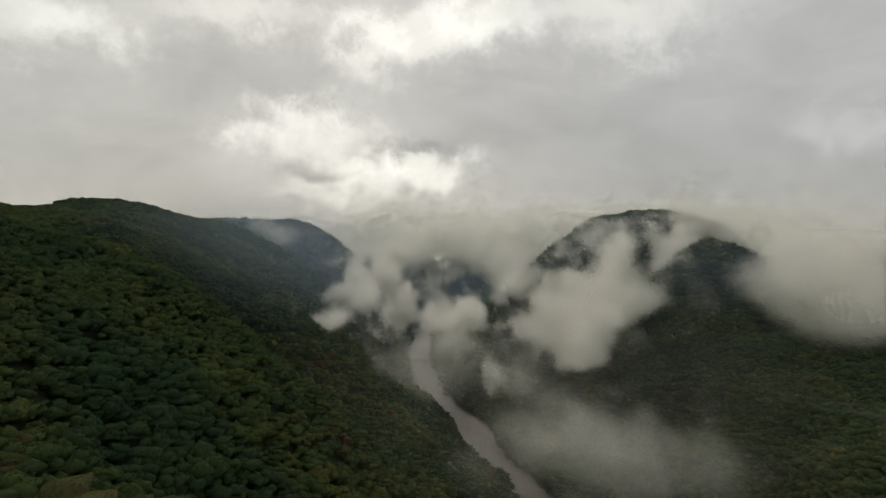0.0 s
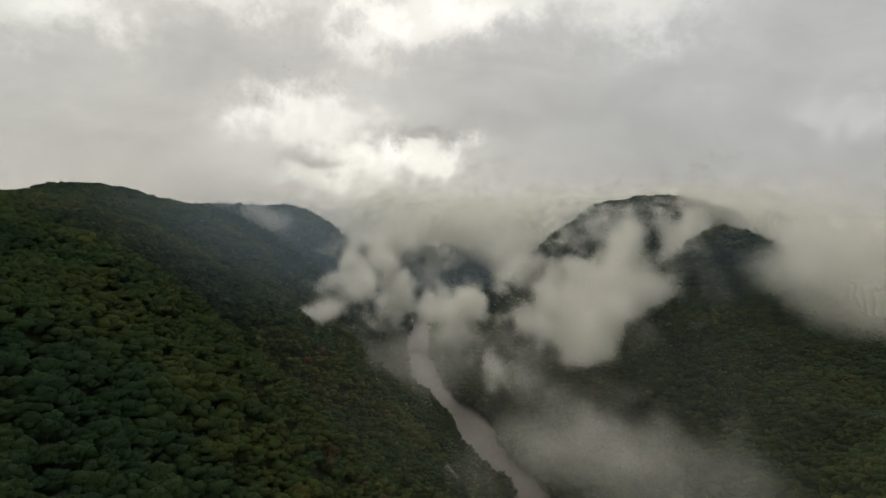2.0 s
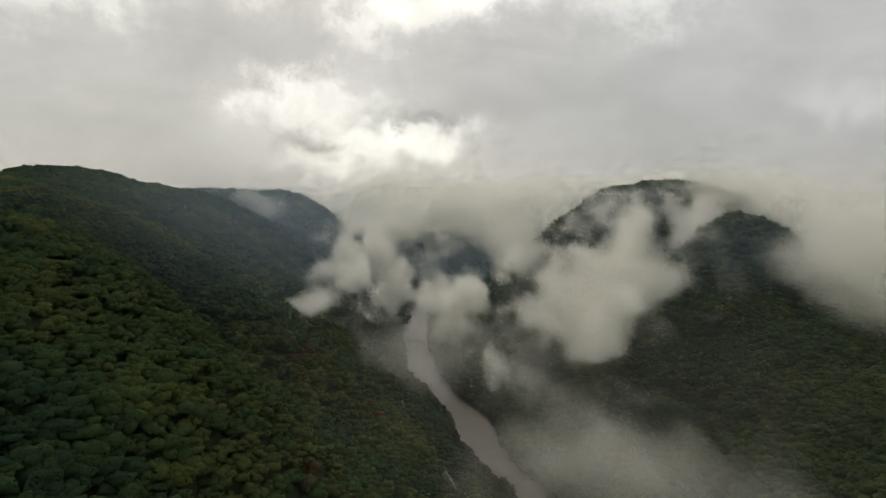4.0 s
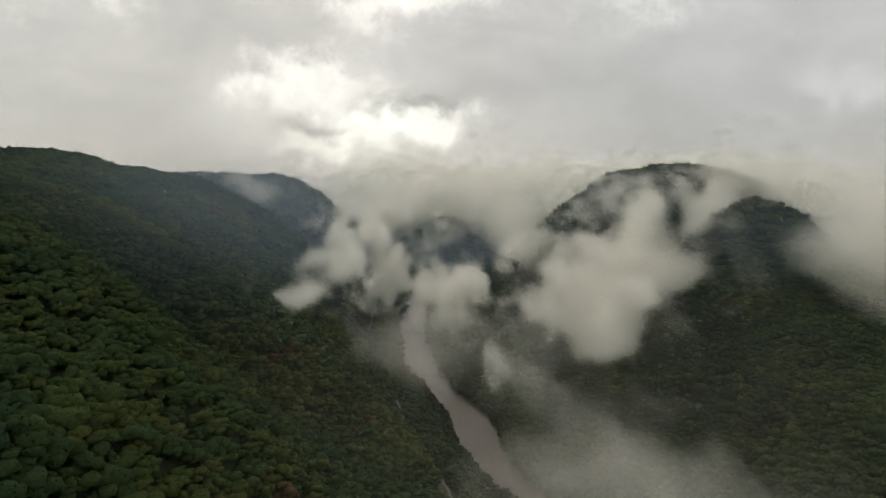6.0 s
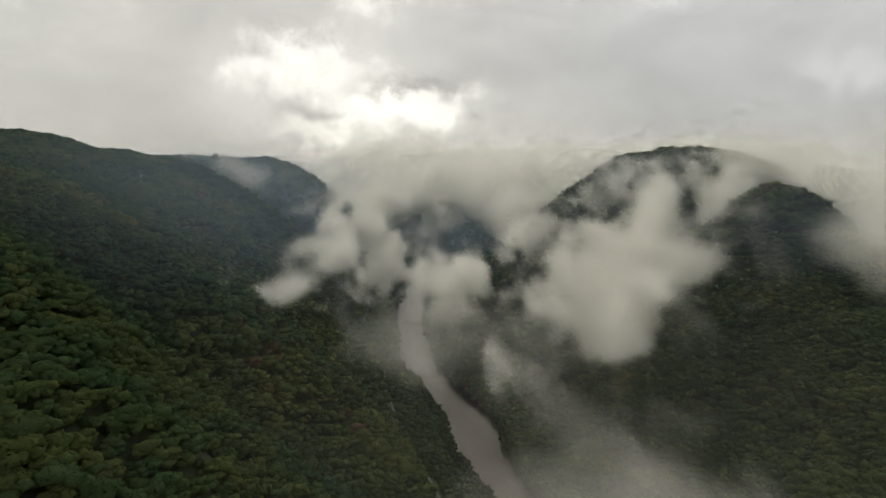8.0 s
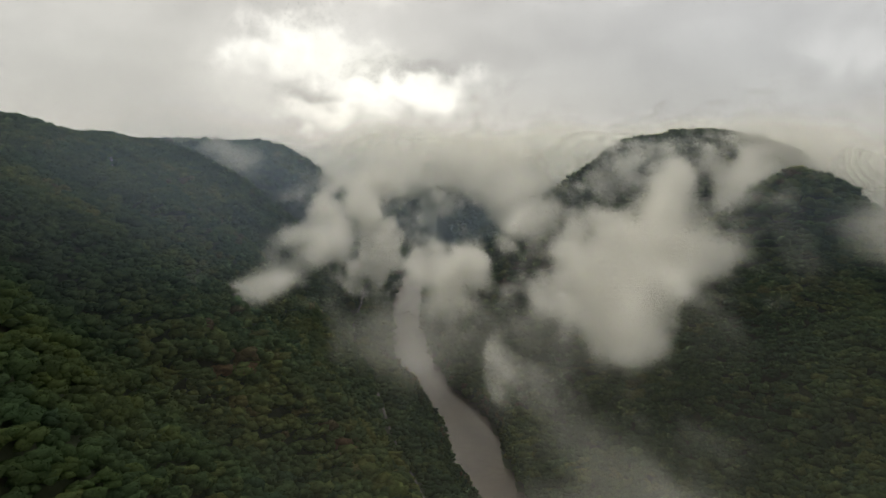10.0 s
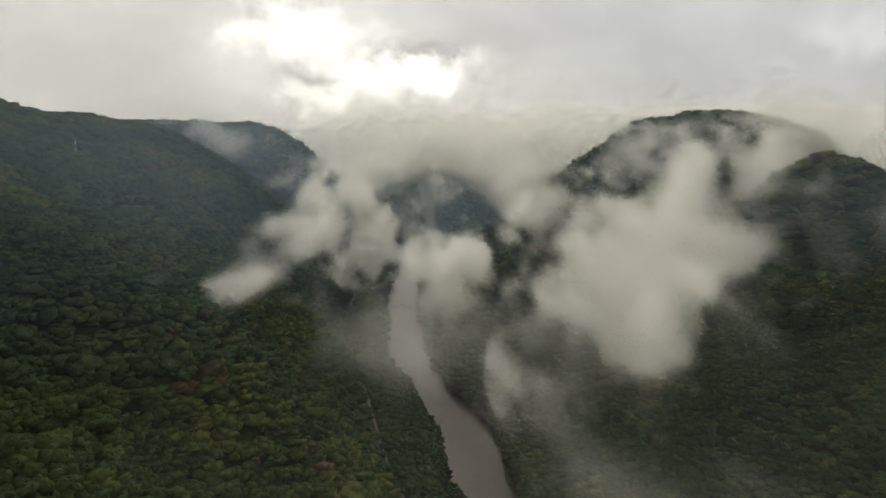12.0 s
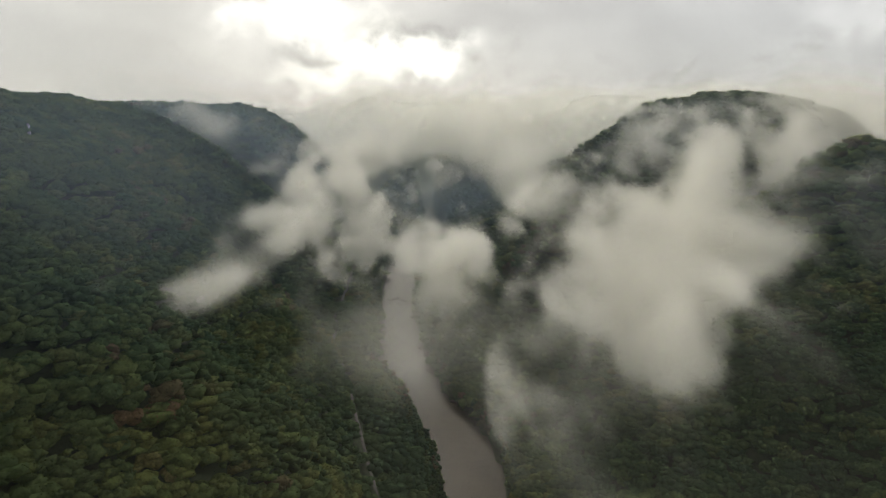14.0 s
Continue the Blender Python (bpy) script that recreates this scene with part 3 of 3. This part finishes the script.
mist("fog bank lying across the gorge", [
    (-224, 1800, 251, 91, 120, 51, 1), (-117, 1850, 236, 105, 130, 49, 1), (11, 1750, 213, 99, 130, 55, 1),
    (79, 1650, 168, 68, 110, 47, 0.95), (70, 1300, 178, 39, 60, 25, 0.9), (97, 1480, 226, 54, 80, 45, 0.95),
    (132, 1270, 193, 33, 50, 20, 0.95), (179, 1250, 188, 30, 40, 16, 0.9), (42, 1950, 255, 149, 130, 74, 1),
    (103, 1250, 169, 34, 50, 22, 0.8),
], gap=14, cell=7, seed=12, grain=70, sigma=0.016, rag=0.6, swirl=44)
mist("billowing white mist rising from the wooded side", [
    (218, 1060, 239, 37, 60, 29, 1), (247, 1030, 222, 32, 60, 32, 1), (178, 1050, 203, 31, 60, 24, 0.95), (137, 1060, 182, 34, 60, 25, 0.9),
    (196, 975, 191, 48, 60, 32, 1), (222, 940, 186, 25, 50, 33, 1), (148, 960, 162, 39, 60, 28, 1), (188, 890, 153, 29, 50, 25, 1),
    (153, 890, 143, 32, 50, 22, 1), (115, 985, 151, 29, 60, 25, 0.85), (64, 905, 133, 16, 50, 15, 0.9), (87, 885, 116, 20, 50, 22, 0.8),
    (109, 850, 105, 20, 50, 18, 0.6), (72, 850, 98, 23, 50, 16, 0.5), (104, 900, 127, 24, 45, 22, 0.8), (131, 880, 121, 29, 45, 15, 0.75),
    (167, 870, 127, 32, 45, 14, 0.8), (247, 950, 204, 18, 45, 36, 0.85), (308, 1110, 240, 29, 50, 36, 0.95),
    (345, 1140, 259, 28, 50, 34, 0.85),
], gap=8, cell=4, seed=15, grain=46, sigma=0.024, rag=0.9, swirl=44)
mist("thin wisps of mist trailing up the hillside", [
    (213, 1270, 255, 32, 40, 20, 0.8), (266, 1290, 284, 42, 40, 19, 0.85), (306, 1270, 279, 28, 40, 22, 0.8),
    (329, 1240, 256, 32, 40, 27, 0.9), (256, 1330, 303, 45, 40, 14, 0.7), (180, 1260, 210, 37, 50, 22, 0.8),
    (375, 1290, 286, 42, 40, 34, 0.95), (374, 1190, 274, 39, 40, 31, 0.9), (215, 1360, 294, 40, 30, 18, 0.8),
    (168, 1370, 278, 36, 30, 18, 0.75), (278, 1230, 260, 21, 30, 36, 0.8), (-143, 930, 157, 5, 20, 6, 0.8),
    (-131, 960, 166, 4, 20, 6, 0.75), (-36, 1150, 162, 10, 25, 4, 0.8),
], gap=8, cell=4, seed=61, grain=28, sigma=0.028, rag=0.75, swirl=26)
mist("low grey mist over the river bend", [
    (37, 640, 129, 18, 50, 13, 0.95), (59, 610, 132, 24, 50, 17, 1), (82, 595, 131, 17, 50, 17, 0.95), (42, 585, 118, 20, 50, 17, 0.95),
    (70, 565, 115, 26, 50, 19, 0.95), (104, 570, 113, 19, 45, 10, 0.85), (125, 560, 108, 19, 45, 8, 0.75),
    (95, 590, 124, 17, 40, 14, 0.8), (40, 560, 101, 25, 45, 13, 0.9), (46, 640, 128, 28, 45, 19, 0.7),
], gap=8, cell=4, seed=21, grain=46, sigma=0.0032, rag=0.95, swirl=36)
mist("grey-brown mist rising from the near slope", [
    (147, 425, 182, 9, 35, 15, 0.95), (133, 430, 158, 20, 40, 13, 0.95), (117, 480, 129, 27, 45, 15, 0.9),
    (159, 420, 152, 20, 40, 13, 0.85), (95, 540, 98, 34, 45, 20, 0.9), (190, 400, 135, 41, 40, 16, 0.9), (135, 440, 126, 49, 40, 19, 0.95),
    (76, 560, 95, 43, 45, 22, 0.85), (160, 420, 148, 29, 40, 14, 0.85), (153, 340, 180, 11, 30, 11, 0.8),
], gap=8, cell=4.5, seed=24, grain=44, sigma=0.0036, rag=0.95, swirl=36)
mist("grey cloud resting on the ridge", [
    (415, 900, 230, 46, 50, 46, 1), (428, 850, 198, 48, 50, 41, 1), (449, 800, 169, 52, 50, 39, 1), (412, 1000, 262, 43, 50, 31, 0.8),
    (513, 930, 224, 72, 60, 48, 1), (500, 820, 170, 56, 60, 56, 1), (431, 1230, 295, 80, 50, 34, 0.9), (484, 1180, 270, 68, 50, 36, 0.95),
    (496, 1080, 227, 53, 50, 34, 0.95), (462, 960, 197, 30, 45, 22, 0.9), (410, 1290, 318, 66, 40, 32, 0.85),
    (477, 1200, 264, 70, 45, 26, 0.9), (384, 1220, 280, 46, 40, 31, 0.9), (445, 1200, 274, 54, 40, 23, 0.9),
], gap=11, cell=6, seed=28, grain=64, sigma=0.020, rag=0.6, swirl=40, hug=30)
mist("great pale cloud behind the hills", [
    (242, 2000, 270, 202, 130, 78, 1), (426, 1950, 299, 242, 130, 70, 1), (634, 1850, 298, 257, 130, 86, 1),
    (827, 1750, 259, 241, 130, 107, 1), (966, 1650, 200, 251, 130, 138, 1), (-148, 2300, 267, 471, 170, 102, 1),
    (-442, 2500, 245, 139, 150, 87, 1), (-660, 2900, 256, 210, 150, 70, 1), (119, 2600, 243, 621, 200, 124, 1),
    (725, 2600, 263, 621, 200, 124, 1),
], gap=34, cell=16, seed=33, grain=200, sigma=0.012, rag=0.3, swirl=70, hug=90)
mist("low white cloud behind the wooded crest", [
    (-692, 1760, 308, 67, 50, 11, 0.8), (-516, 1670, 271, 46, 35, 31, 0.8), (-551, 1680, 296, 46, 35, 18, 0.9),
    (-468, 1660, 236, 38, 30, 33, 0.6), (-811, 1330, 330, 50, 40, 11, 0.7),
], gap=12, cell=6, seed=37, grain=46, sigma=0.013, rag=0.45, swirl=22, hug=5)
mist("thin veil of mist hanging over the river", [
    (-110, 1020, 78, 66, 70, 46, 0.9), (-153, 930, 70, 72, 70, 30, 0.85), (-64, 1130, 75, 60, 60, 60, 1), (54, 950, 89, 62, 80, 50, 0.8),
    (-213, 900, 82, 70, 60, 28, 0.8), (-210, 720, 119, 66, 60, 14, 0.85), (-60, 1010, 60, 40, 60, 50, 0.95),
    (75, 800, 100, 58, 80, 35, 0.75),
], gap=14, cell=6, seed=11, grain=60, sigma=0.0026, rag=0.8, swirl=36)

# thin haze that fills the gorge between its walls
mist("thin blue-tinted haze layers filling the gorge", [(0, 1300, 150, 1400, 700, 420, 0.95)],
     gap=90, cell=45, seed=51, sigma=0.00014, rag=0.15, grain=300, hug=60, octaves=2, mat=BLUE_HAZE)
mist("thin grey haze low over the wooded slopes", [(-100, 600, 80, 900, 300, 140, 0.95)],
     gap=50, cell=40, seed=53, sigma=0.00015, rag=0.15, grain=250, hug=16, octaves=2)
# blue-tinted layers that also lift and cool the dark slope behind them
mist("thin blue-tinted haze layers along the wooded slope", [(-330, 770, 245, 220, 260, 120, 0.95), (330, 850, 235, 150, 160, 60, 0.6)],
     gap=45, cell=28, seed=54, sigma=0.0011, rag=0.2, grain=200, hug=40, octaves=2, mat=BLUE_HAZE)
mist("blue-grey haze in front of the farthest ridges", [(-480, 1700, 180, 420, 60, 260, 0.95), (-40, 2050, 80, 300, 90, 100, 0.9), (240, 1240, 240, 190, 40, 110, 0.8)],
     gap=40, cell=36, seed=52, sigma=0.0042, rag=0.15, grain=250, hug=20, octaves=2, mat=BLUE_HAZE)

scene.cycles.transparent_max_bounces = 128
